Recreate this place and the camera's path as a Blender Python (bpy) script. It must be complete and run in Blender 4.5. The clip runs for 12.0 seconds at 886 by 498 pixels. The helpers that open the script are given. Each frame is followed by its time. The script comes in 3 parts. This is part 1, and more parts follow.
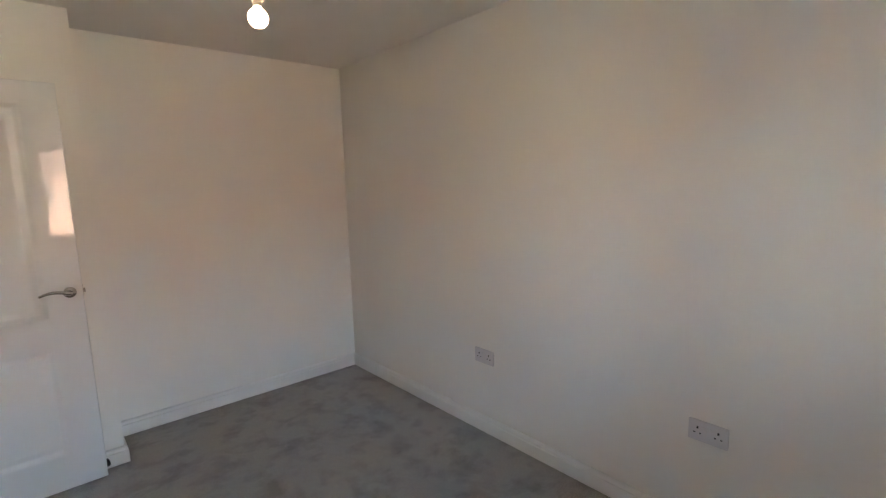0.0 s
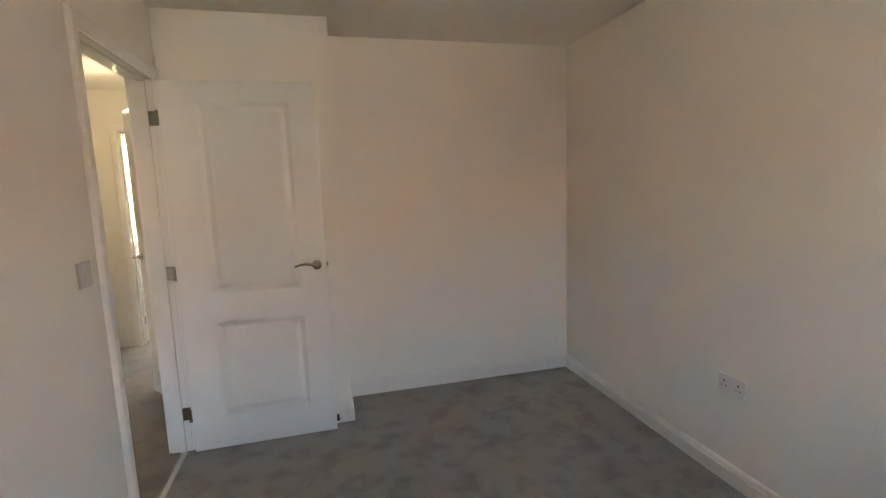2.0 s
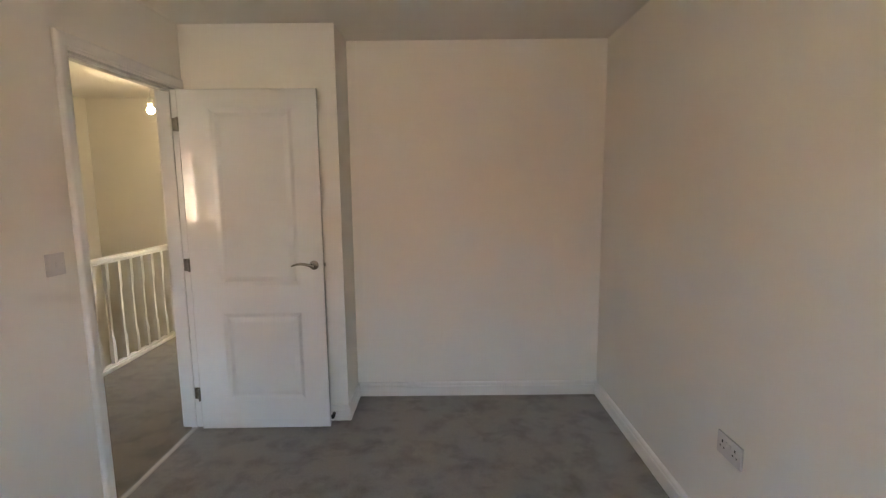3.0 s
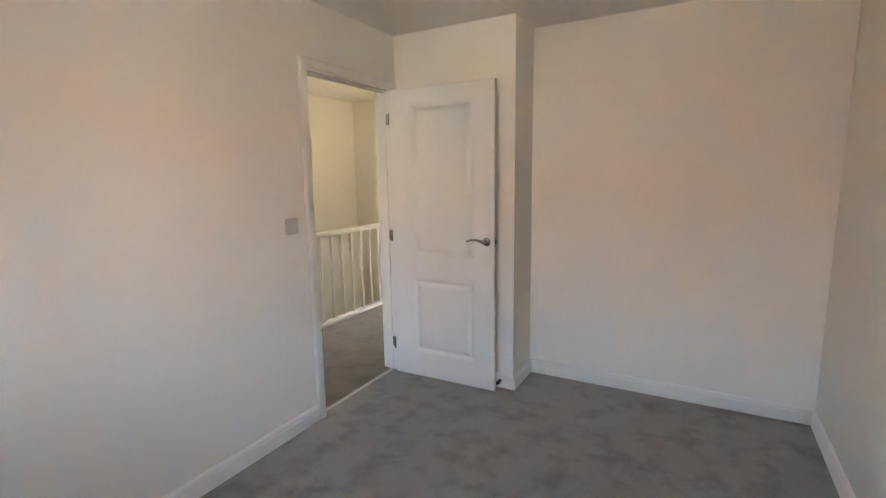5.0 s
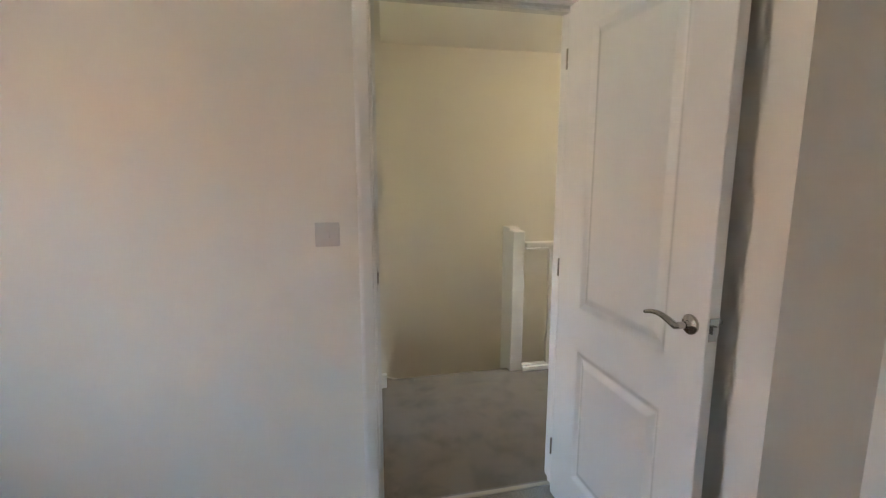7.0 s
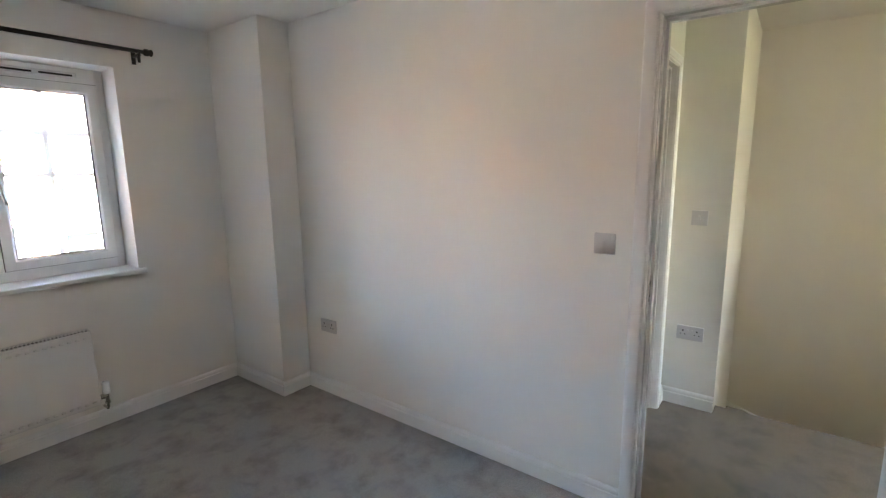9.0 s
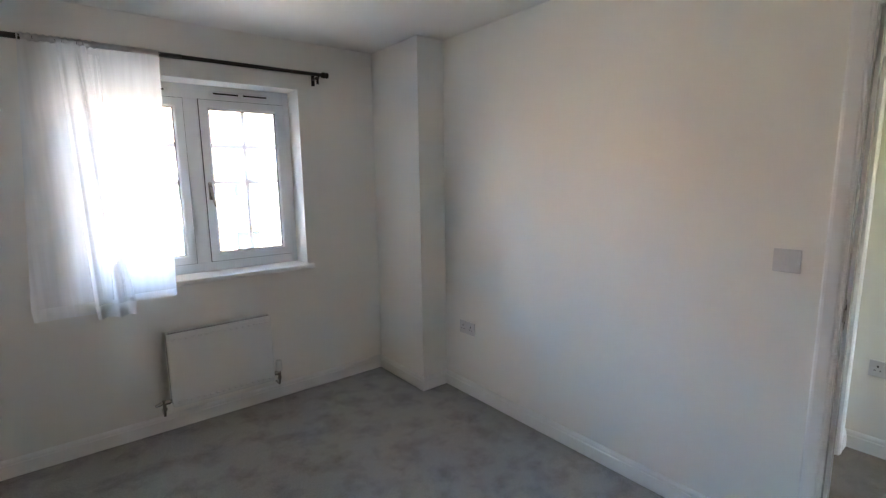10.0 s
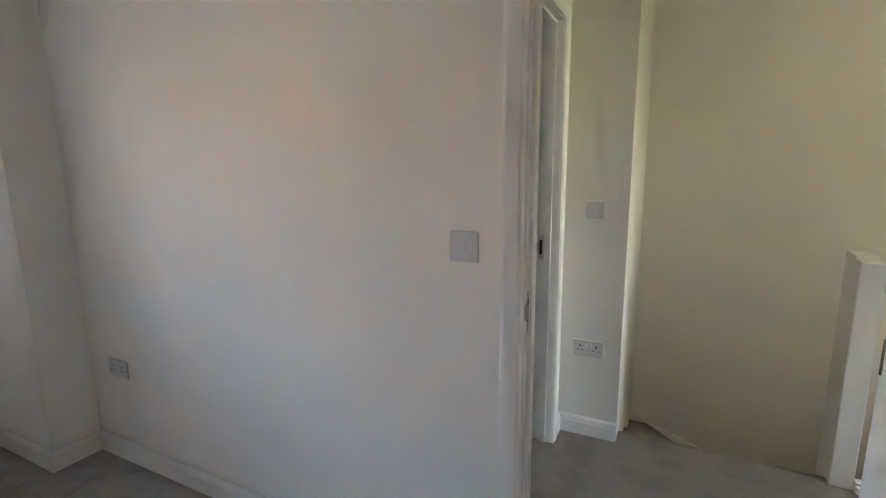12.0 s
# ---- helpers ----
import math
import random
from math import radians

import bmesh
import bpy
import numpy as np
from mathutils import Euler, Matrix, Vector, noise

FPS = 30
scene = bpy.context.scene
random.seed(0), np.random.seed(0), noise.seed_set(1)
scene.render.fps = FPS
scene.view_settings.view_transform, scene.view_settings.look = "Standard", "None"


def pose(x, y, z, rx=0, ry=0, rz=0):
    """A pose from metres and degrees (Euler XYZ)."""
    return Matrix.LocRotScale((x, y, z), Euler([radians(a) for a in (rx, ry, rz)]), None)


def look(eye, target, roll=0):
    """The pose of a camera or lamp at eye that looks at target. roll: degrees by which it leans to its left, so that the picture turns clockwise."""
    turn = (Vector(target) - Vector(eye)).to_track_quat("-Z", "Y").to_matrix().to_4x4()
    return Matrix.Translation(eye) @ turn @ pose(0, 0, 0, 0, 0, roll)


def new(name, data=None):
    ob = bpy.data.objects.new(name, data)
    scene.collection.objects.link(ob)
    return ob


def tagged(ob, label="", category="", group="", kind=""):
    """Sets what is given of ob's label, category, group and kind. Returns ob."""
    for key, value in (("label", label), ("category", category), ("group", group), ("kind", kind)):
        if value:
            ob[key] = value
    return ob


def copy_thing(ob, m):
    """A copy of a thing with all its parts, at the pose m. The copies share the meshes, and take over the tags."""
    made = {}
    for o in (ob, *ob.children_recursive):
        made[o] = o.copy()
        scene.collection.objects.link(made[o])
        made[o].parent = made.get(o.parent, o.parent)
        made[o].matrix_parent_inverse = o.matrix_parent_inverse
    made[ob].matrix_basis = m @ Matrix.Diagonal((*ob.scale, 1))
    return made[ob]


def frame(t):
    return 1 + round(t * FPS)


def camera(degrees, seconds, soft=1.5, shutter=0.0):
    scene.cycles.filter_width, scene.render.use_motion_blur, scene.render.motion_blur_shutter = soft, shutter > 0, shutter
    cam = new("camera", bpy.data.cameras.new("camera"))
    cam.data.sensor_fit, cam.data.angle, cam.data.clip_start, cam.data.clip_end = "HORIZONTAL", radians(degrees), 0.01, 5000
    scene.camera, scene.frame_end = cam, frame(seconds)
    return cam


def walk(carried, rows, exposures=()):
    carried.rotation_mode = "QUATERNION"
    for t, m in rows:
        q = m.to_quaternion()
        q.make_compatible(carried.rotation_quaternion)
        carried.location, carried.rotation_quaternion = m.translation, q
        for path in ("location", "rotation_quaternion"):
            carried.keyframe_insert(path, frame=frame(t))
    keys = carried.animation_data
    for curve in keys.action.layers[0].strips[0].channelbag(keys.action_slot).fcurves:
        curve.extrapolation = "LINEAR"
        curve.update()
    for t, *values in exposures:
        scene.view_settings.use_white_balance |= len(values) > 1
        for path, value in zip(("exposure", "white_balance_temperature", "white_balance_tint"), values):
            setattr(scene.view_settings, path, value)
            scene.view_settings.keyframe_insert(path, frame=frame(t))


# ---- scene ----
cam = camera(86.6, 12.0, soft=1.25)
PATH = [
    (0, (0.641, 0.581, 1.485), (1.942, 2.074, 1.204), -1.6),
    (0.5, (0.601, 0.611, 1.481), (1.69, 2.268, 1.217), -1.3),
    (1, (0.547, 0.637, 1.487), (1.456, 2.4, 1.226), -1.7),
    (1.5, (0.559, 0.683, 1.469), (1.254, 2.538, 1.194), -2.2),
    (2, (0.787, 0.769, 1.421), (1.276, 2.69, 1.153), -2.0),
    (2.5, (1.168, 0.825, 1.433), (1.428, 2.79, 1.171), -1.2),
    (4.5, (1.928, 0.624, 1.458), (1.164, 2.449, 1.163), -0.6),
    (5, (1.932, 0.769, 1.422), (0.972, 2.496, 1.114), -0.9),
    (5.5, (1.93, 1.188, 1.413), (0.72, 2.748, 1.091), -1.3),
    (6, (1.741, 1.615, 1.379), (0.291, 2.962, 1.086), -0.7),
    (6.5, (1.724, 2.137, 1.383), (-0.001, 3.105, 1.082), -0.1),
    (8.5, (1.84, 3.196, 1.456), (0.133, 2.22, 1.09), -0.9),
    (9, (1.914, 3.175, 1.482), (0.336, 1.995, 1.139), -0.8),
    (9.5, (1.965, 3.161, 1.489), (0.551, 1.784, 1.168), -0.8),
    (10, (2.042, 3.112, 1.489), (0.812, 1.565, 1.183), -0.8),
    (10.5, (2.05, 3.081, 1.486), (0.879, 1.488, 1.182), -0.4),
    (11, (2.046, 3.067, 1.468), (0.663, 1.659, 1.147), 0.1),
    (11.5, (1.662, 3.139, 1.397), (0.078, 1.967, 1.055), -0.2),
    (11.8, (1.35, 3.121, 1.371), (-0.349, 2.125, 1.021), -0.5),
    (12, (1.178, 3.09, 1.388), (-0.584, 2.213, 1.037), -0.6),
]
EXPOSURE = [(0.0, 5.85, 8050, 16), (0.5, 5.84, 8100, 16), (2.5, 5.68, 8900, 18), (4.5, 6.17, 8250, 17), (6.5, 5.94, 7950, 15), (8.5, 6.22, 7350, 13), (9.5, 6.07, 7000, 12), (10.5, 5.84, 6750, 10), (11.5, 5.76, 6950, 11), (12.0, 5.83, 7100, 12)]
walk(cam, [(t, look(eye, target, roll)) for t, eye, target, roll in PATH], EXPOSURE)

# ---- world and sun ----
SUN_ELEVATION, SUN_AZIMUTH = 38.0, 68.0      # the sun stands behind and beside the house, in +x and +y
world = bpy.data.worlds.new("world")
scene.world = world
world.use_nodes = True
wn = world.node_tree
sky = wn.nodes.new("ShaderNodeTexSky")
sky.sky_type = "NISHITA"
sky.sun_disc = False
sky.sun_elevation = radians(SUN_ELEVATION)
sky.sun_rotation = radians(SUN_AZIMUTH)
wn.nodes["Background"].inputs["Strength"].default_value = 0.15
wn.links.new(sky.outputs["Color"], wn.nodes["Background"].inputs["Color"])
sun = new("sun", bpy.data.lights.new("sun", "SUN"))
sun.data.energy = 5.0
sun.data.angle = radians(0.5)
sun.data.color = (1.0, 0.93, 0.84)
sd = Vector((math.sin(radians(SUN_AZIMUTH)) * math.cos(radians(SUN_ELEVATION)),
             math.cos(radians(SUN_AZIMUTH)) * math.cos(radians(SUN_ELEVATION)), math.sin(radians(SUN_ELEVATION))))
sun.rotation_euler = sd.to_track_quat("Z", "Y").to_euler()
ROOM_BULB, LANDING_BULB = 0.6, 5.0


# ---- materials ----
def material(name, color, rough=0.5, metal=0.0, vary=0.04, scale=3.0, bump=0.0, bump_scale=200.0, spec=0.5, wear=0.0):
    """A surface with soft colour drift at a large scale, grain at a small one and fine relief."""
    m = bpy.data.materials.new(name)
    m.use_nodes = True
    nt = m.node_tree
    b = nt.nodes["Principled BSDF"]
    b.inputs["Roughness"].default_value = rough
    b.inputs["Metallic"].default_value = metal
    b.inputs["Specular IOR Level"].default_value = spec
    co = nt.nodes.new("ShaderNodeTexCoord")
    big = nt.nodes.new("ShaderNodeTexNoise")
    big.inputs["Scale"].default_value = scale
    big.inputs["Detail"].default_value = 5.0
    nt.links.new(co.outputs["Object"], big.inputs["Vector"])
    ramp = nt.nodes.new("ShaderNodeMapRange")
    ramp.inputs["From Min"].default_value, ramp.inputs["From Max"].default_value = 0.3, 0.7
    ramp.inputs["To Min"].default_value, ramp.inputs["To Max"].default_value = 1.0 - vary, 1.0 + vary
    nt.links.new(big.outputs["Fac"], ramp.inputs["Value"])
    mul = nt.nodes.new("ShaderNodeVectorMath")
    mul.operation = "SCALE"
    mul.inputs[0].default_value = color
    nt.links.new(ramp.outputs["Result"], mul.inputs["Scale"])
    nt.links.new(mul.outputs["Vector"], b.inputs["Base Color"])
    fine = nt.nodes.new("ShaderNodeTexNoise")
    fine.inputs["Scale"].default_value = bump_scale
    fine.inputs["Detail"].default_value = 3.0
    nt.links.new(co.outputs["Object"], fine.inputs["Vector"])
    if wear:
        rr = nt.nodes.new("ShaderNodeMapRange")
        rr.inputs["To Min"].default_value, rr.inputs["To Max"].default_value = max(rough - wear, 0.02), rough + wear
        nt.links.new(big.outputs["Fac"], rr.inputs["Value"])
        nt.links.new(rr.outputs["Result"], b.inputs["Roughness"])
    if bump:
        bn = nt.nodes.new("ShaderNodeBump")
        bn.inputs["Strength"].default_value = bump
        bn.inputs["Distance"].default_value = 0.002
        nt.links.new(fine.outputs["Fac"], bn.inputs["Height"])
        nt.links.new(bn.outputs["Normal"], b.inputs["Normal"])
    return m


def carpet_material(name, color, dark):
    """Cut pile: brushed patches that lie one way or the other, tufts, and fine fibre."""
    m = material(name, color, rough=0.95, bump=1.0, bump_scale=420.0, spec=0.1)
    nt = m.node_tree
    b = nt.nodes["Principled BSDF"]
    co = next(n for n in nt.nodes if n.type == "TEX_COORD")
    patch = nt.nodes.new("ShaderNodeTexNoise")
    patch.inputs["Scale"].default_value = 6.0
    patch.inputs["Detail"].default_value = 7.0
    patch.inputs["Roughness"].default_value = 0.62
    patch.inputs["Distortion"].default_value = 0.12
    nt.links.new(co.outputs["Object"], patch.inputs["Vector"])
    ramp = nt.nodes.new("ShaderNodeValToRGB")
    ramp.color_ramp.elements[0].position, ramp.color_ramp.elements[0].color = 0.34, (*dark, 1)
    ramp.color_ramp.elements[1].position, ramp.color_ramp.elements[1].color = 0.53, (*color, 1)
    nt.links.new(patch.outputs["Fac"], ramp.inputs["Fac"])
    tuft = nt.nodes.new("ShaderNodeTexNoise")
    tuft.inputs["Scale"].default_value = 160.0
    tuft.inputs["Detail"].default_value = 4.0
    nt.links.new(co.outputs["Object"], tuft.inputs["Vector"])
    rng = nt.nodes.new("ShaderNodeMapRange")
    rng.inputs["From Min"].default_value, rng.inputs["From Max"].default_value = 0.3, 0.7
    rng.inputs["To Min"].default_value, rng.inputs["To Max"].default_value = 0.75, 1.25
    nt.links.new(tuft.outputs["Fac"], rng.inputs["Value"])
    mul = nt.nodes.new("ShaderNodeVectorMath")
    mul.operation = "SCALE"
    nt.links.new(ramp.outputs["Color"], mul.inputs[0])
    nt.links.new(rng.outputs["Result"], mul.inputs["Scale"])
    nt.links.new(mul.outputs["Vector"], b.inputs["Base Color"])
    b.inputs["Sheen Weight"].default_value = 0.25
    b.inputs["Sheen Roughness"].default_value = 0.6
    return m


def glow_material(name, color, strength):
    m = bpy.data.materials.new(name)
    m.use_nodes = True
    b = m.node_tree.nodes["Principled BSDF"]
    b.inputs["Base Color"].default_value = (*color, 1)
    b.inputs["Emission Color"].default_value = (*color, 1)
    b.inputs["Emission Strength"].default_value = strength
    return m


def sheer_material(name, clear):
    """Thin voile: part open weave, part white threads that pass and scatter light."""
    m = bpy.data.materials.new(name)
    m.use_nodes = True
    nt = m.node_tree
    nt.nodes.remove(nt.nodes["Principled BSDF"])
    out = nt.nodes["Material Output"]
    dif, tra, tp = (nt.nodes.new(k) for k in ("ShaderNodeBsdfDiffuse", "ShaderNodeBsdfTranslucent", "ShaderNodeBsdfTransparent"))
    dif.inputs["Color"].default_value = (0.93, 0.93, 0.94, 1)
    tra.inputs["Color"].default_value = (0.96, 0.96, 0.97, 1)
    cloth, mix = nt.nodes.new("ShaderNodeMixShader"), nt.nodes.new("ShaderNodeMixShader")
    cloth.inputs["Fac"].default_value = 0.62
    nt.links.new(dif.outputs[0], cloth.inputs[1])
    nt.links.new(tra.outputs[0], cloth.inputs[2])
    co = nt.nodes.new("ShaderNodeTexCoord")
    nz = nt.nodes.new("ShaderNodeTexNoise")
    nz.inputs["Scale"].default_value = 9.0
    mp = nt.nodes.new("ShaderNodeMapping")
    mp.inputs["Scale"].default_value = (4.0, 1.0, 0.25)
    nt.links.new(co.outputs["Object"], mp.inputs["Vector"])
    nt.links.new(mp.outputs["Vector"], nz.inputs["Vector"])
    rg = nt.nodes.new("ShaderNodeMapRange")
    rg.inputs["To Min"].default_value, rg.inputs["To Max"].default_value = clear + 0.12, max(clear - 0.12, 0.0)
    nt.links.new(nz.outputs["Fac"], rg.inputs["Value"])
    nt.links.new(rg.outputs["Result"], mix.inputs["Fac"])
    nt.links.new(cloth.outputs[0], mix.inputs[1])
    nt.links.new(tp.outputs[0], mix.inputs[2])
    nt.links.new(mix.outputs[0], out.inputs["Surface"])
    return m


def glass_material():
    """Thin clear glazing: light goes straight through, a little is mirrored."""
    m = bpy.data.materials.new("window_glass")
    m.use_nodes = True
    nt = m.node_tree
    nt.nodes.remove(nt.nodes["Principled BSDF"])
    tp, gl, fr, mix = (nt.nodes.new(k) for k in ("ShaderNodeBsdfTransparent", "ShaderNodeBsdfGlossy", "ShaderNodeFresnel", "ShaderNodeMixShader"))
    tp.inputs["Color"].default_value = (0.97, 0.98, 0.975, 1)
    gl.inputs["Roughness"].default_value = 0.0
    fr.inputs["IOR"].default_value = 1.45
    nt.links.new(fr.outputs[0], mix.inputs["Fac"])
    nt.links.new(tp.outputs[0], mix.inputs[1])
    nt.links.new(gl.outputs[0], mix.inputs[2])
    nt.links.new(mix.outputs[0], nt.nodes["Material Output"].inputs["Surface"])
    return m


PAINT = material("wall_emulsion", (0.83, 0.805, 0.765), rough=0.75, vary=0.015, scale=1.2, bump=0.12, bump_scale=260.0, spec=0.3)
CEIL = material("ceiling_emulsion", (0.83, 0.81, 0.78), rough=0.85, vary=0.015, scale=1.0, bump=0.12, bump_scale=200.0, spec=0.2)
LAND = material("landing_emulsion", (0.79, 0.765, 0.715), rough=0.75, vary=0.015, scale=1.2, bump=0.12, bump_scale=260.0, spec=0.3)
GLOSS = material("white_gloss_paint", (0.80, 0.80, 0.80), rough=0.05, vary=0.01, scale=6.0, bump=0.03, bump_scale=70.0, wear=0.02)
TRIM = material("white_trim_paint", (0.81, 0.80, 0.79), rough=0.28, vary=0.01, scale=6.0, bump=0.04, bump_scale=90.0)
SATIN = material("white_satin_paint", (0.80, 0.79, 0.77), rough=0.35, vary=0.015, scale=6.0, bump=0.06, bump_scale=120.0)
CARPET = carpet_material("grey_carpet", (0.290, 0.275, 0.262), (0.19, 0.179, 0.169))
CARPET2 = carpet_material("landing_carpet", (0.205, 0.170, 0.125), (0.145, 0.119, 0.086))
UPVC = material("white_upvc", (0.80, 0.81, 0.83), rough=0.25, vary=0.01, scale=8.0)
# White bars, greyed in the colour for their shade against the bright outside.
BAR = material("glazing_bar_backlit_grey", (0.66, 0.66, 0.68), rough=0.35, vary=0.01)
PLASTIC = material("white_moulded_plastic", (0.62, 0.60, 0.60), rough=0.3, vary=0.01)
DARK = material("dark_slot", (0.02, 0.02, 0.02), rough=0.6)
# Gasket grey; it also draws shade round the sashes and in the radiator top.
RUBBER_SHADE = material("gasket_and_shade_grey", (0.045, 0.045, 0.05), rough=0.6)
CHROME = material("polished_chrome", (0.50, 0.485, 0.46), rough=0.17, metal=1.0, vary=0.03, wear=0.05)
STEEL = material("brushed_steel", (0.55, 0.54, 0.52), rough=0.32, metal=1.0, vary=0.05, bump=0.1, bump_scale=300.0)
ROD = material("dark_bronze_metal", (0.045, 0.038, 0.033), rough=0.35, metal=0.5, vary=0.1)
RADPAINT = material("white_radiator_enamel", (0.78, 0.77, 0.75), rough=0.16, vary=0.01, scale=5.0)
GLASS = glass_material()
SHEER = sheer_material("white_voile", 0.20)
SHEER_FLAT = sheer_material("white_voile_flat", 0.34)
SHEER_HEM = sheer_material("white_voile_hem", 0.10)
BULB = glow_material("lit_bulb", (1.0, 0.74, 0.46), ROOM_BULB)
BULB2 = glow_material("lit_landing_bulb", (1.0, 0.87, 0.60), LANDING_BULB)
BRICK = material("red_brick", (0.43, 0.28, 0.22), rough=0.9, vary=0.25, scale=14.0, bump=0.6, bump_scale=40.0)
RENDER = material("pale_render", (0.55, 0.50, 0.44), rough=0.9, vary=0.08, scale=4.0)
ROOFTILE = material("roof_tile", (0.27, 0.16, 0.12), rough=0.85, vary=0.25, scale=9.0)
ASPHALT = material("asphalt", (0.055, 0.054, 0.053), rough=0.9, vary=0.2, scale=5.0, bump=0.5, bump_scale=120.0)
PAVING = material("concrete_paving", (0.36, 0.34, 0.31), rough=0.9, vary=0.12, scale=3.0)
TURF = material("lawn", (0.07, 0.11, 0.035), rough=0.95, vary=0.3, scale=6.0)
DARKGLASS = material("far_window_glass", (0.035, 0.04, 0.045), rough=0.12, spec=0.3)


# ---- mesh helpers ----
def finish(name, bm, mat, smooth=False):
    me = bpy.data.meshes.new(name)
    bmesh.ops.recalc_face_normals(bm, faces=bm.faces)
    bm.to_mesh(me)
    bm.free()
    if mat:
        me.materials.append(mat)
    if smooth:
        for p in me.polygons:
            p.use_smooth = True
    return new(name, me)


def part(name, bm, mat, parent, label="", smooth=False):
    """One mesh object under a thing or under a part; the mesh is in the parent's space."""
    ob = finish(name, bm, mat, smooth)
    ob.parent = parent
    if label:
        ob["label"] = label
    return ob


def thing(name, label, category, at=(0, 0, 0), turn=0.0, group="", kind=""):
    e = new(name)
    e.matrix_basis = pose(*at, 0, 0, turn)
    return tagged(e, label, category, group, kind)


def structure(name, bm, mat, label, category, smooth=False):
    return tagged(finish(name, bm, mat, smooth), label, category, kind="structure")


def box(bm, x0, x1, y0, y1, z0, z1, bevel=0.0, segs=1):
    v = [bm.verts.new((x, y, z)) for z in (z0, z1) for y in (y0, y1) for x in (x0, x1)]
    fs = [bm.faces.new([v[i] for i in q]) for q in ((0, 2, 3, 1), (4, 5, 7, 6), (0, 1, 5, 4), (2, 6, 7, 3), (0, 4, 6, 2), (1, 3, 7, 5))]
    if bevel:
        es = list({e for f in fs for e in f.edges})
        bmesh.ops.bevel(bm, geom=es, offset=bevel, segments=segs, affect="EDGES", profile=0.5)
    return bm


def boxes(*rows, bevel=0.0, segs=1):
    bm = bmesh.new()
    for r in rows:
        box(bm, *r, bevel=bevel, segs=segs)
    return bm


def lathe(profile, axis="z", at=(0, 0, 0), n=24, bm=None):
    """Rings (radius, height) turned about an axis, capped at both ends."""
    bm = bm or bmesh.new()
    rings = []
    for r, h in profile:
        ring = []
        for i in range(n):
            a = 2 * math.pi * i / n
            p = (r * math.cos(a), r * math.sin(a), h)
            p = {"z": p, "y": (p[0], h, p[1]), "x": (h, p[0], p[1])}[axis]
            ring.append(bm.verts.new((p[0] + at[0], p[1] + at[1], p[2] + at[2])))
        rings.append(ring)
    for a, b in zip(rings, rings[1:]):
        for i in range(n):
            bm.faces.new((a[i], a[(i + 1) % n], b[(i + 1) % n], b[i]))
    bm.faces.new(rings[0][::-1])
    bm.faces.new(rings[-1])
    return bm


def tube(points, radii, n=14, bm=None, flat=1.0):
    """A round or flattened bar through points."""
    bm = bm or bmesh.new()
    pts = [Vector(p) for p in points]
    rings = []
    for i, p in enumerate(pts):
        d = (pts[min(i + 1, len(pts) - 1)] - pts[max(i - 1, 0)]).normalized()
        up = Vector((0, 0, 1)) if abs(d.z) < 0.9 else Vector((0, 1, 0))
        s = d.cross(up).normalized()
        u = s.cross(d).normalized()
        r = radii[i] if isinstance(radii, (list, tuple)) else radii
        rings.append([bm.verts.new(p + s * (r * flat * math.cos(2 * math.pi * k / n)) + u * (r * math.sin(2 * math.pi * k / n))) for k in range(n)])
    for a, b in zip(rings, rings[1:]):
        for k in range(n):
            bm.faces.new((a[k], a[(k + 1) % n], b[(k + 1) % n], b[k]))
    bm.faces.new(rings[0][::-1])
    bm.faces.new(rings[-1])
    return bm


def sweep(path, profile, closed=False):
    """A profile (offset to the left of the way, height) along a flat path, mitred at the corners."""
    bm = bmesh.new()
    pts = [Vector((*p, 0)) for p in path]
    rings = []
    n = len(pts)
    for i, p in enumerate(pts):
        a = (p - pts[i - 1]).normalized() if (i > 0 or closed) else None
        b = (pts[(i + 1) % n] - p).normalized() if (i < n - 1 or closed) else None
        a, b = a or b, b or a
        na, nb = Vector((-a.y, a.x, 0)), Vector((-b.y, b.x, 0))
        m = (na + nb)
        m = m / (m.dot(na) or 1)
        rings.append([bm.verts.new(p + m * o + Vector((0, 0, h))) for o, h in profile])
    k = len(profile)
    for i in range(n if closed else n - 1):
        a, b = rings[i], rings[(i + 1) % n]
        for j in range(k):
            bm.faces.new((a[j], b[j], b[(j + 1) % k], a[(j + 1) % k]))
    if not closed:
        bm.faces.new(rings[0])
        bm.faces.new(rings[-1][::-1])
    return bm


# ---- sizes ----
W, L, H = 2.55, 3.93, 2.37            # the bedroom
T = 0.105                             # inner walls
DY0, DY1, DZ = 2.745, 3.512, 2.0      # clear door opening in the west wall
LN = 0.03                             # door lining
PX, PY = 0.21, 0.57                   # boxed column by the window wall
BX, BY = 0.885, 3.59                  # boxed duct behind the door
WX0, WX1, WZ0, WZ1, WD = 0.775, 1.985, 0.90, 2.066, 0.18
LX, SX = -1.16, -2.13                 # landing: stub wall, far wall of the stairwell
EY = 5.72                             # landing end wall
SY = 2.895                            # return of the stub wall
OX = -3.2                             # outer west wall

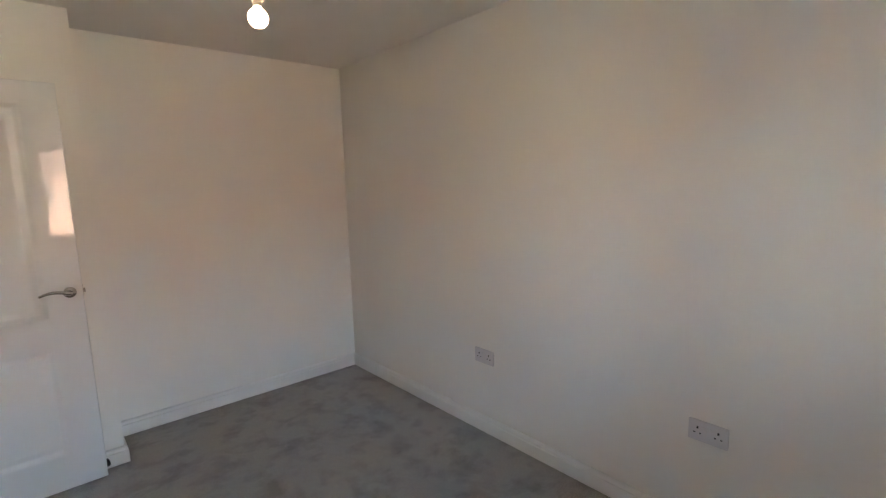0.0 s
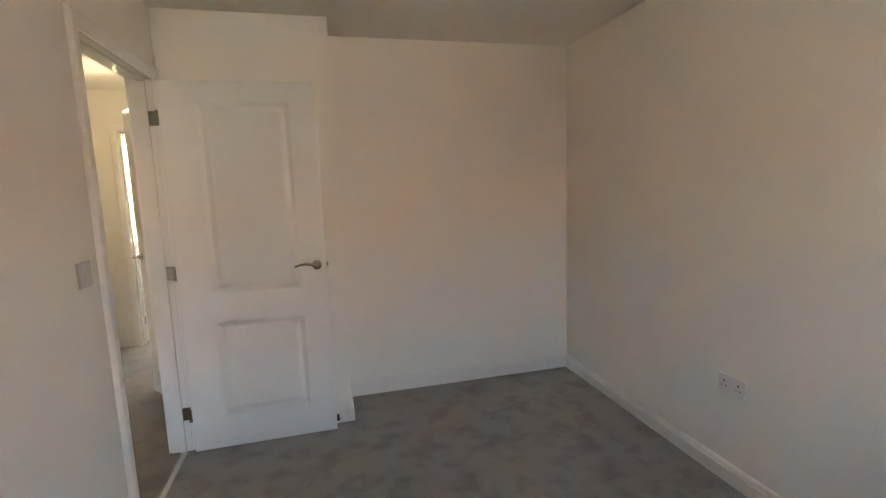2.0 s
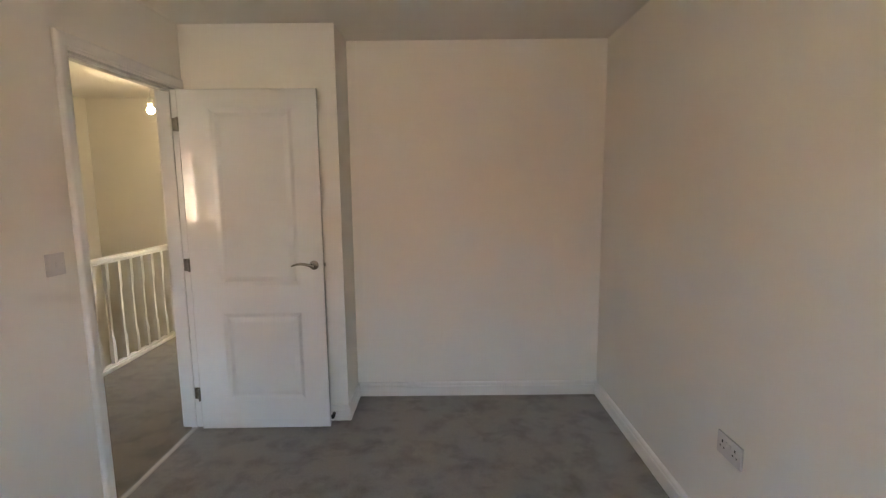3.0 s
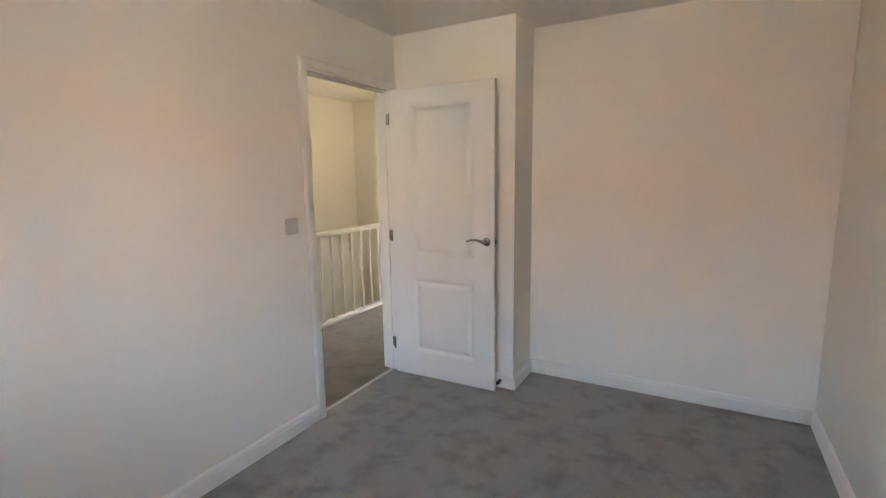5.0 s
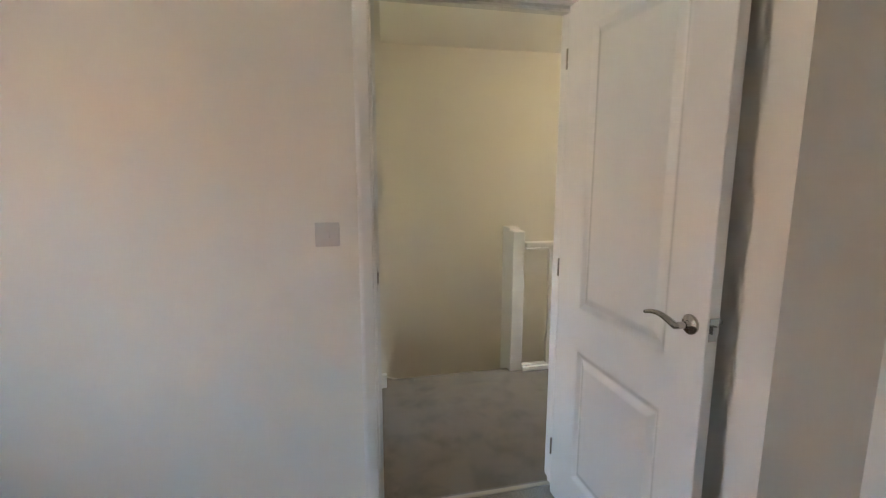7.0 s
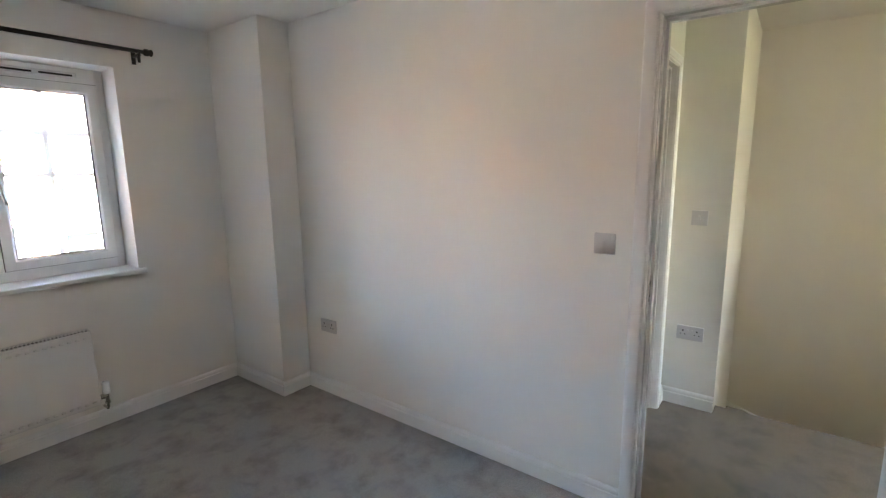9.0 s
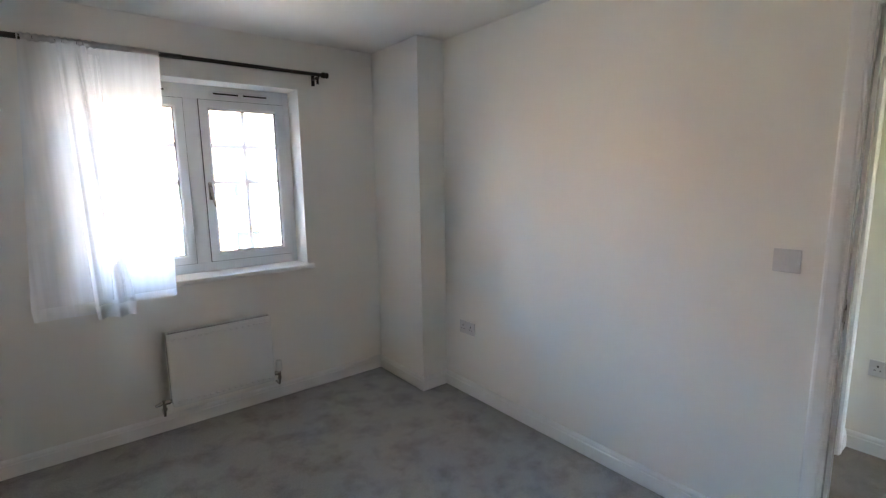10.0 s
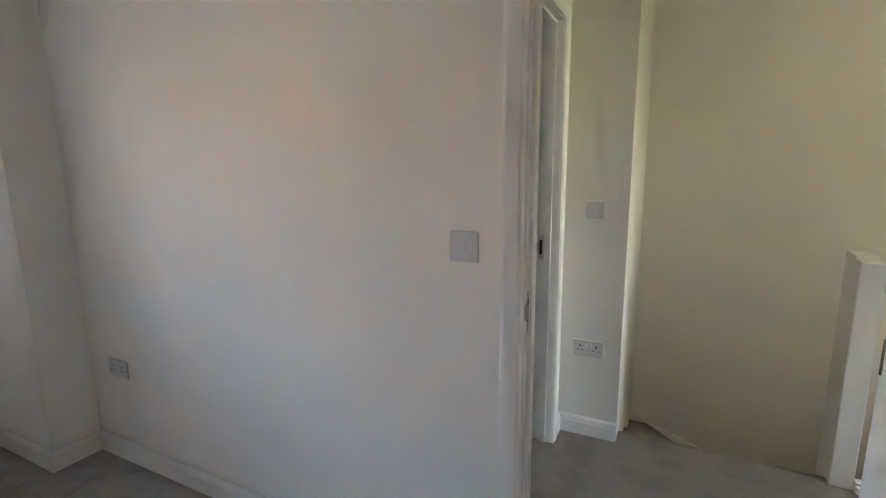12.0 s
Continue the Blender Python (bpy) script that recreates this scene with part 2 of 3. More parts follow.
# ---- large structure ----
structure("floor", boxes((-0.06, W, 0, L, -0.25, 0.0)), CARPET, "mid grey cut-pile carpet with brushed patches", "carpet floor")
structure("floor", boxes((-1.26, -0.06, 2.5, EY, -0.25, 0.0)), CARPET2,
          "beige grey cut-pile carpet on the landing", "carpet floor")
structure("wall_west", boxes((-T, 0, -0.3, DY0 - LN, 0, H), (-T, 0, DY1 + LN, L, 0, H), (-T, 0, DY0 - LN, DY1 + LN, DZ + LN, H),
                             (-T, 0, L, 4.00, 0, H), (-T, 0, 4.00, 4.62, 2.03, H), (-T, 0, 4.62, EY, 0, H)),
          PAINT, "off-white painted plaster wall with a doorway", "wall")
structure("wall_north", boxes((0, W, L, L + T, 0, H)), PAINT, "off-white painted plaster wall", "wall")
structure("wall_east", boxes((W, W + T, -0.3, L + T, 0, H)), PAINT, "off-white painted plaster wall with two sockets", "wall")
structure("wall_south", boxes((0, WX0, -0.3, 0, -0.25, H), (WX1, W, -0.3, 0, -0.25, H), (WX0, WX1, -0.3, 0, -0.25, WZ0 - 0.03), (WX0, WX1, -0.3, 0, WZ1, H)),
          PAINT, "off-white painted window wall with a deep reveal", "wall")
structure("wall_column", boxes((0, PX, 0, PY, 0, H)), PAINT, "off-white boxed column in the corner by the window", "wall")
structure("wall_duct", boxes((0, BX, BY, L, 0, H)), PAINT, "off-white boxed duct in the corner behind the door", "wall")
structure("ceiling", boxes((-T, W + T, -0.3, L + T, H, H + 0.2)), CEIL, "plain off-white plaster ceiling", "ceiling")
structure("ceiling", boxes((OX - T, -T, -0.3, EY + T, H, H + 0.2)), CEIL, "plain off-white landing ceiling", "ceiling")

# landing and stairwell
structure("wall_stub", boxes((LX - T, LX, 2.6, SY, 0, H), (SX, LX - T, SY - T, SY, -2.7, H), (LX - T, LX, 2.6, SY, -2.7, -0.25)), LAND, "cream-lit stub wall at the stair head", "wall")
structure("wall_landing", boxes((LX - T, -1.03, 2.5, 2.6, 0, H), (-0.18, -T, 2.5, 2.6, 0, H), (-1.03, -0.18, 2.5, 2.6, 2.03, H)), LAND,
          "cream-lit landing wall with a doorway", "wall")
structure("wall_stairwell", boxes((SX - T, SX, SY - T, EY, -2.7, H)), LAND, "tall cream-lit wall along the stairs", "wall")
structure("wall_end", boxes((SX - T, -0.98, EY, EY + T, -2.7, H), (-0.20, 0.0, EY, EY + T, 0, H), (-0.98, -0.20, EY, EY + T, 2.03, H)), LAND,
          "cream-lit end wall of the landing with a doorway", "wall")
structure("wall_undercroft", boxes((-1.26, -1.14, SY, EY, -2.7, -0.25), (SX, -1.26, SY - T, EY, -2.8, -2.7)), LAND, "plain wall below the landing edge", "wall")
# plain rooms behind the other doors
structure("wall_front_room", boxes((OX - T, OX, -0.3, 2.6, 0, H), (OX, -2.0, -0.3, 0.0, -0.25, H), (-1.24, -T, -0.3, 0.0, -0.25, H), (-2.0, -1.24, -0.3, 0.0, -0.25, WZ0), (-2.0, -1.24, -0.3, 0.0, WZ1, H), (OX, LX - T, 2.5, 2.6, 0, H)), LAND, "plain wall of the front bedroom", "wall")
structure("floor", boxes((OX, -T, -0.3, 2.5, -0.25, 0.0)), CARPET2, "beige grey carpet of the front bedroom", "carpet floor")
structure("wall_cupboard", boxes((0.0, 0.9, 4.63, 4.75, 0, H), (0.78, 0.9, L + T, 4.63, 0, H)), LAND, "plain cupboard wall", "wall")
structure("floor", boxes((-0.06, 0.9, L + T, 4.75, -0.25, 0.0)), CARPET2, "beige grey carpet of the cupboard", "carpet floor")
structure("ceiling", boxes((-T, 0.9, L + T, 4.75, H, H + 0.2)), CEIL, "plain cupboard ceiling", "ceiling")
structure("wall_back_room", boxes((-1.25, -1.13, EY + T, 7.7, 0, H), (1.5, 1.62, EY, 7.7, 0, H), (0.0, 1.5, EY, EY + T, 0, H),
                                  (-1.13, -0.80, 7.6, 7.8, 0, H), (0.0, 1.5, 7.6, 7.8, 0, H), (-0.80, 0.0, 7.6, 7.8, 0, 0.85), (-0.80, 0.0, 7.6, 7.8, 2.1, H)),
          PAINT, "off-white wall of the sunlit back bedroom", "wall")
structure("floor", boxes((-1.13, 1.5, EY, 7.6, -0.25, 0.0)), CARPET2, "beige grey carpet of the back bedroom", "carpet floor")
structure("ceiling", boxes((-1.25, 1.62, EY + T, 7.8, H, H + 0.2)), CEIL, "plain back bedroom ceiling", "ceiling")

# ---- skirting ----
SK = [(0.0, 0.0), (0.018, 0.0), (0.018, 0.066), (0.0165, 0.068), (0.0135, 0.070), (0.0125, 0.073), (0.0145, 0.076), (0.0125, 0.085), (0.008, 0.092), (0.004, 0.095), (0.0, 0.095)]
AR = 0.065                             # architrave width
structure("baseboard", sweep([(0, BY), (BX, BY), (BX, L), (W, L), (W, 0), (PX, 0), (PX, PY), (0, PY), (0, DY0 - AR)], [(-o, h) for o, h in SK]),
          SATIN, "white painted moulded skirting board", "skirting board")
structure("baseboard", sweep([(LX, SY - 0.002), (LX, 2.6), (-1.07, 2.6)], SK), SATIN, "white painted moulded skirting board on the landing", "skirting board")
structure("baseboard", sweep([(-T, DY1 + AR), (-T, 3.95)], SK), SATIN, "white painted moulded skirting board on the landing", "skirting board")
structure("baseboard", sweep([(-T, 4.69), (-T, EY), (-0.135, EY)], SK), SATIN, "white painted moulded skirting board on the landing", "skirting board")


# ---- door sets ----
def frame_set(width, height, depth, name, label):
    """A door lining with stops and moulded architraves on both faces; x runs across, y through the wall, origin at one foot."""
    d = thing(name, label, "door frame", kind="structure")
    part("lining", boxes((-LN, 0, 0, depth, 0, height), (width, width + LN, 0, depth, 0, height), (-LN, width + LN, 0, depth, height, height + LN)), GLOSS, d)
    s0, s1 = depth * 0.28, depth * 0.28 + 0.03
    part("door_stop_strip", boxes((0, 0.012, s0, s1, 0, height - 0.012), (width - 0.012, width, s0, s1, 0, height - 0.012), (0, width, s0, s1, height - 0.012, height)), GLOSS, d)
    return d


def architrave(width, height, aw=AR, depth_profile=None):
    """The three mitred lengths round an opening, on the plane y = 0, proud towards -y."""
    prof = depth_profile or [(0.004, 0.0), (0.004, 0.010), (0.009, 0.014), (0.014, 0.0125), (0.018, 0.016), (aw - 0.014, 0.018), (aw - 0.006, 0.016), (aw, 0.010), (aw, 0.0)]
    bm = bmesh.new()
    rings = []
    for x, z, sx, sz in ((0, 0, -1, 0), (0, height, -1, 1), (width, height, 1, 1), (width, 0, 1, 0)):
        rings.append([bm.verts.new((x + sx * o, -h, z + sz * o)) for o, h in prof])
    for a, b in zip(rings, rings[1:]):
        for j in range(len(prof) - 1):
            bm.faces.new((a[j], a[j + 1], b[j + 1], b[j]))
    bm.faces.new(rings[0])
    bm.faces.new(rings[-1])
    return bm


def leaf_mesh(w, h, t, panels, groove=0.058, deep=0.0085):
    """A moulded leaf: x 0..w, y 0..t, z 0..h; sunk mouldings round raised fields on both faces."""
    bm = bmesh.new()
    e = 0.0025

    def face_side(y, s):
        xs = sorted({e, w - e, *(p[0] for p in panels), *(p[1] for p in panels)})
        zs = sorted({e, h - e, *(p[2] for p in panels), *(p[3] for p in panels)})
        for x0, x1 in zip(xs, xs[1:]):
            for z0, z1 in zip(zs, zs[1:]):
                if any(p[0] - 1e-6 <= x0 and x1 <= p[1] + 1e-6 and p[2] - 1e-6 <= z0 and z1 <= p[3] + 1e-6 for p in panels):
                    continue
                bm.faces.new([bm.verts.new(c) for c in ((x0, y, z0), (x1, y, z0), (x1, y, z1), (x0, y, z1))])
        for x0, x1, z0, z1 in panels:
            steps = [(0, 0), (0.005, 0.0008), (0.011, 0.0030), (0.018, 0.0062), (0.023, deep - 0.0006), (0.027, deep), (0.031, deep - 0.0006), (0.038, 0.0058), (groove - 0.010, 0.0026), (groove - 0.004, 0.0011), (groove, 0.0008)]
            loops = [[bm.verts.new(c) for c in ((x0 + o, y + s * dd, z0 + o), (x1 - o, y + s * dd, z0 + o), (x1 - o, y + s * dd, z1 - o), (x0 + o, y + s * dd, z1 - o))]
                     for o, dd in steps]
            for a, b in zip(loops, loops[1:]):
                for i in range(4):
                    bm.faces.new((a[i], a[(i + 1) % 4], b[(i + 1) % 4], b[i]))
            bm.faces.new(loops[-1])

    face_side(0.0, 1)
    face_side(t, -1)
    rims = []
    for y, i in ((0.0, e), (e, 0.0), (t - e, 0.0), (t, e)):
        rims.append([bm.verts.new(c) for c in ((i, y, i), (w - i, y, i), (w - i, y, h - i), (i, y, h - i))])
    for a, b in zip(rims, rims[1:]):
        for i in range(4):
            bm.faces.new((a[i], a[(i + 1) % 4], b[(i + 1) % 4], b[i]))
    bmesh.ops.remove_doubles(bm, verts=bm.verts, dist=1e-5)
    return bm


def lever(parent, x, y, z, side, way, name="door_handle"):
    """A round rose and a bent lever; side: -1 or 1 along y, way: where the lever points along x."""
    ro = part(name, lathe([(0.0255, 0), (0.0265, 0.002), (0.0265, 0.007), (0.024, 0.0095), (0.012, 0.0105), (0.0105, 0.012), (0.0105, 0.022)], "y"), CHROME, parent, "polished chrome lever handle on a round rose", True)
    ro.matrix_basis = pose(x, y, z) @ Matrix.Diagonal((1, side, 1, 1))
    pts, rad = [], []
    for i in range(5):
        pts.append((0, 0.018 + 0.008 * i, 0))
        rad.append(0.0095)
    for i in range(12):
        u = (i + 1) / 12
        pts.append((way * 0.118 * u, 0.050 + 0.006 * math.sin(u * math.pi * 0.5) - 0.006 * u, 0.016 * math.sin(math.pi * u * 0.9) - 0.002 * u))
        rad.append(0.0098 - 0.0045 * u)
    lv = part("lever", tube(pts, rad, 14), CHROME, ro, "", True)
    return ro


def door_leaf(name, w, h, label, hinge_z=(0.21, 1.0, 1.80), handle=True, back=True):
    """A hinged leaf: origin at the hinge foot, x away from the hinge, visible face at y = 0."""
    t = 0.035
    d = thing(name, label, "door", kind="structure")
    s = w / 0.762
    pn = [(0.165 * s, 0.625 * s, 0.875, 1.885), (0.165 * s, 0.625 * s, 0.18, 0.715)]
    part("leaf", leaf_mesh(w, h, t, pn), GLOSS, d, "glossy white moulded two-panel leaf")
    for z in hinge_z:
        bm = bmesh.new()
        tube([(-0.010, 0.004, z - 0.037), (-0.010, 0.004, z + 0.037)], 0.005, 12, bm)
        box(bm, -0.0115, -0.0085, 0.006, 0.037, z - 0.036, z + 0.036)
        box(bm, -0.056, -0.0085, 0.037, 0.0395, z - 0.036, z + 0.036, bevel=0.0006)
        box(bm, -0.003, 0.001, 0.001, 0.030, z - 0.036, z + 0.036)
        for dx, dz in ((-0.047, -0.024), (-0.028, 0.0), (-0.047, 0.024)):
            lathe([(0.0042, 0.0355), (0.0034, 0.0375)], "y", (dx, 0, z + dz), 10, bm)
        part("hinge", bm, CHROME, d, "chrome butt hinge")
    if handle:
        lever(d, w - 0.052, 0.0, 0.995, -1, -1)
        if back:
            lever(d, w - 0.052, t, 0.995, 1, -1)
        part("latch_plate", boxes((w, w + 0.0015, t / 2 - 0.0125, t / 2 + 0.0125, 0.965, 1.025), (w + 0.0015, w + 0.010, t / 2 - 0.007, t / 2 + 0.007, 0.985, 1.005)), CHROME, d, "chrome latch plate and bolt")
    return d


def strike(name_parent, at, turn):
    s = part("strike_plate", boxes((-0.013, 0.013, -0.0025, 0, -0.055, 0.055), (-0.034, -0.013, -0.006, 0.001, -0.022, 0.022), bevel=0.0006), CHROME, name_parent, "steel strike plate")
    s.matrix_basis = pose(*at, 0, 0, turn)
    k = part("keep", boxes((-0.007, 0.007, -0.0034, -0.0012, -0.034, 0.034)), DARK, s, "dark latch hole")
    return s


# the bedroom door set: frame across y, through the wall along -x
f1 = frame_set(DY1 - DY0, DZ, T + 0.004, "door_1_frame", "white gloss door lining with moulded architraves")
f1.matrix_basis = pose(0.002, DY0, 0, 0, 0, 90)
part("architrave", architrave(DY1 - DY0, DZ), TRIM, f1)
a = part("architrave", architrave(DY1 - DY0, DZ), TRIM, f1)
a.matrix_basis = pose(DY1 - DY0, T + 0.004, 0, 0, 0, 180)
strike(f1, (0.0, 0.036, 0.995), 90)
leaf = door_leaf("door_1", 0.768, 1.985, "glossy white two-panel door, open into the bedroom")
leaf.matrix_basis = pose(0.026, 3.472, 0.008, 0, 0, 0.8)

# landing doors
f2 = frame_set(0.79, DZ, 0.104, "door_2_frame", "white door lining and architrave of the front bedroom")
f2.matrix_basis = pose(-0.21, 2.602, 0, 0, 0, 180)
part("architrave", architrave(0.79, DZ, 0.06), TRIM, f2)
strike(f2, (0.79, 0.076, 1.0), -90)
f3 = frame_set(0.72, DZ, T + 0.004, "door_3_frame", "white door lining and architrave at the end of the landing")
f3.matrix_basis = pose(-0.95, EY - 0.002, 0)
part("architrave", architrave(0.72, DZ), TRIM, f3)
f4 = frame_set(0.56, DZ, T + 0.004, "door_4_frame", "white door lining and architrave of the landing cupboard")
f4.matrix_basis = pose(-T - 0.002, 4.59, 0, 0, 0, -90)
part("architrave", architrave(0.56, DZ), TRIM, f4)
cup = door_leaf("door_4", 0.56, 1.985, "glossy white cupboard door, half open onto the landing", back=True)
cup.matrix_basis = pose(-0.128, 4.034, 0.008, 0, 0, 124.5)
back = door_leaf("door_3", 0.71, 1.985, "glossy white two-panel door, open into the sunlit back bedroom")
back.matrix_basis = pose(-0.945, EY + T + 0.012, 0.008, 0, 0, 93)

# threshold strip
ts = tagged(finish("threshold_strip", sweep([(-0.047, DY0), (-0.047, DY1)], [(-o, h) for o, h in [(0.0, -0.002), (0.0, 0.002), (0.004, 0.0045), (0.022, 0.0045), (0.026, 0.002), (0.026, -0.002)]]), STEEL),
            "pale metal carpet threshold strip in the doorway", "threshold strip")

# ---- stairs ----
st = thing("stairs", "carpeted winding stairs going down from the landing", "stairs", kind="structure")
piv = Vector((-1.26, 3.86))
RISE = 0.19


def clip_dir(deg):
    """Where a winder line from the newel meets the stairwell's walls."""
    d = Vector((-math.sin(radians(deg)), -math.cos(radians(deg))))
    ts_ = []
    if d.x < -1e-6:
        ts_.append((SX - piv.x) / d.x)
    if d.y < -1e-6:
        ts_.append((SY - piv.y) / d.y)
    return piv + d * min(ts_)


for k in range(4):
    a0, a1 = 22.5 * k, 22.5 * (k + 1)
    pts = [piv, clip_dir(a0)]
    corner = Vector((SX, SY))
    ca = math.degrees(math.atan2(piv.x - SX, piv.y - SY))
    if a0 < ca < a1:
        pts.append(corner)
    pts.append(clip_dir(a1))
    bm = bmesh.new()
    z = -RISE * (k + 1)
    lo = [bm.verts.new((p.x, p.y, z - 0.25)) for p in pts]
    hi = [bm.verts.new((p.x, p.y, z)) for p in pts]
    bm.faces.new(hi)
    bm.faces.new(lo[::-1])
    for i in range(len(pts)):
        j = (i + 1) % len(pts)
        bm.faces.new((lo[i], lo[j], hi[j], hi[i]))
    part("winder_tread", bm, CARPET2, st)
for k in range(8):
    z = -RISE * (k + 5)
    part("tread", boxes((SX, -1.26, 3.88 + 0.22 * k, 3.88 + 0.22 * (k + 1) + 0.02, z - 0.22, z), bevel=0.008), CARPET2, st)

bm = bmesh.new()
line = [(SY, -0.34), (2.99, -0.37), (3.33, -0.48), (3.60, -0.66), (3.88, -0.84), (5.70, -2.40)]
a = [[bm.verts.new((SX + dx, y, z + dz)) for dx, dz in ((0, 0), (0.018, 0), (0.018, -0.34), (0, -0.34))] for y, z in line]
for p, q in zip(a, a[1:]):
    for i in range(4):
        bm.faces.new((p[i], p[(i + 1) % 4], q[(i + 1) % 4], q[i]))
part("wall_string", bm, SATIN, st, "white painted wall string")

# ---- balustrade ----
bal = thing("balustrade", "white painted landing balustrade with turned-look chamfered spindles", "balustrade", at=(-1.21, 0, 0))


def spindle():
    """A square spindle, chamfered slimmer between two square blocks."""
    bm = bmesh.new()
    zs = [(0.045, 0.0165), (0.22, 0.0165), (0.27, 0.0105), (0.61, 0.0105), (0.665, 0.0165), (0.866, 0.0165)]
    rings = [[bm.verts.new((sx * r, sy * r, z)) for sx, sy in ((-1, -1), (1, -1), (1, 1), (-1, 1))] for z, r in zs]
    for a, b in zip(rings, rings[1:]):
        for i in range(4):
            bm.faces.new((a[i], a[(i + 1) % 4], b[(i + 1) % 4], b[i]))
    bm.faces.new(rings[0][::-1])
    bm.faces.new(rings[-1])
    return bm


NY0, NY1 = 3.765, 3.85
part("newel_post", boxes((-0.080, 0.005, NY0, NY1, -0.4, 0.99), bevel=0.004), SATIN, bal)
part("newel_return", boxes((-0.205, -0.080, NY0 + 0.004, NY1 - 0.004, -0.4, 1.005), bevel=0.004), SATIN, bal, "plain boxed return beside the newel")
part("half_newel", boxes((-0.04, 0.04, EY - 0.04, EY, 0.0, 0.985), bevel=0.003), SATIN, bal)
part("base_rail", boxes((-0.035, 0.035, NY1, EY - 0.04, 0.0, 0.032), (-0.02, 0.02, NY1, EY - 0.04, 0.032, 0.045), bevel=0.003), SATIN, bal)
part("handrail", boxes((-0.030, 0.030, NY1, EY - 0.04, 0.865, 0.880), (-0.034, 0.034, NY1, EY - 0.04, 0.880, 0.915), bevel=0.008, segs=2), SATIN, bal)
part("landing_trim", boxes((-0.066, -0.051, NY1, EY - 0.04, -0.25, 0.0), bevel=0.002), SATIN, bal)
sp = part("spindle", spindle(), SATIN, bal)
count = 11
for i in range(count):
    y = 4.045 + 0.147 * i
    o = sp if i == 0 else new("spindle", sp.data)
    o.parent = bal
    o.location = (0, y, 0)

# ---- window ----
win = thing("window_1", "white uPVC two-light casement window with glazing bars", "window", at=(0, -WD, 0), kind="structure")
FX0, FX1, FZ0, FZ1 = WX0, WX1, WZ0, WZ1
MX0, MX1 = 1.346, 1.43
TOPF = 0.085                           # the head of the frame with its vents
fd = 0.07


def section(bm, x0, x1, z0, z1, w, y0, y1, inner=0.010):
    """A mitred rectangular frame with a chamfered inner edge; w: sides' widths (left, right, bottom, top)."""
    wl, wr, wb, wt = w
    prof = [(0.0, y0), (0.0, y1), (1.0, y1, -inner), (1.0, y1 - inner), (1.0, y0)]
    loops = []
    for p in prof:
        f, y = p[0], p[1]
        ex = p[2] if len(p) > 2 else 0.0
        loops.append([bm.verts.new(c) for c in ((x0 + f * wl + ex, y, z0 + f * wb + ex), (x1 - f * wr - ex, y, z0 + f * wb + ex),
                                                (x1 - f * wr - ex, y, z1 - f * wt - ex), (x0 + f * wl + ex, y, z1 - f * wt - ex))])
    for a, b in zip(loops, loops[1:] + loops[:1]):
        for i in range(4):
            bm.faces.new((a[i], a[(i + 1) % 4], b[(i + 1) % 4], b[i]))


bm = boxes((FX0, FX0 + 0.04, -fd, 0, FZ0, FZ1), (FX1 - 0.04, FX1, -fd, 0, FZ0, FZ1), (FX0 + 0.04, FX1 - 0.04, -fd, 0, FZ1 - TOPF, FZ1),
           (FX0 + 0.04, FX1 - 0.04, -fd, 0, FZ0, FZ0 + 0.06), (MX0, MX1, -fd, 0, FZ0 + 0.06, FZ1 - TOPF), bevel=0.003)
part("outer_frame", bm, UPVC, win, "white uPVC outer frame")


def sash(x0, x1, z0, z1, handle_x, way):
    bm = bmesh.new()
    section(bm, x0, x1, z0, z1, (0.055, 0.055, 0.055, 0.055), -0.05, 0.012)
    s = part("sash", bm, UPVC, win, "white casement sash")
    gx0, gx1, gz0, gz1 = x0 + 0.055, x1 - 0.055, z0 + 0.055, z1 - 0.055
    bm = bmesh.new()
    section(bm, gx0 - 0.001, gx1 + 0.001, gz0 - 0.001, gz1 + 0.001, (0.007,) * 4, -0.012, -0.004, 0.001)
    part("gasket", bm, RUBBER_SHADE, s, "dark grey glazing gasket")
    g = part("pane", boxes((gx0 - 0.003, gx1 + 0.003, -0.034, -0.010, gz0 - 0.003, gz1 + 0.003)), GLASS, s, "clear double glazed pane")
    g.visible_shadow = False
    cx = (gx0 + gx1) / 2
    for k, z in enumerate((gz0 + (gz1 - gz0) * 0.75 - 0.0, gz0 + (gz1 - gz0) * 0.50)):
        part("glazing_bar", boxes((gx0, gx1, -0.026, -0.018, z - 0.012, z + 0.012)), BAR, s)
    part("glazing_bar", boxes((cx - 0.012, cx + 0.012, -0.027, -0.017, gz0, gz1)), BAR, s)
    # Dark strips added to draw the shadow in the gap round the sash.
    part("sash_gap_shade", boxes((x0 - 0.003, x0, -0.002, 0.0035, z0 - 0.003, z1 + 0.003), (x1, x1 + 0.003, -0.002, 0.0035, z0 - 0.003, z1 + 0.003),
                            (x0, x1, -0.002, 0.0035, z0 - 0.003, z0), (x0, x1, -0.002, 0.0035, z1, z1 + 0.003)), RUBBER_SHADE, s, "dark strip that draws the gap shadow round the sash")
    if handle_x is None:
        return s
    # espagnolette handle
    hz = 1.42
    bm = boxes((-0.011, 0.011, 0.0, 0.011, -0.06, 0.05), bevel=0.004, segs=2)
    h = part("handle", bm, CHROME, s, "chrome casement handle on its base plate")
    h.location = (handle_x, 0.012, hz)
    part("lever", tube([(0, 0.008, 0.02), (0, 0.028, 0.018), (0, 0.036, 0.0), (way * 0.004, 0.038, -0.04), (way * 0.012, 0.034, -0.08), (way * 0.018, 0.036, -0.105)],
                       [0.010, 0.010, 0.009, 0.007, 0.0065, 0.006]), CHROME, h, "chrome lever", True)
    return s


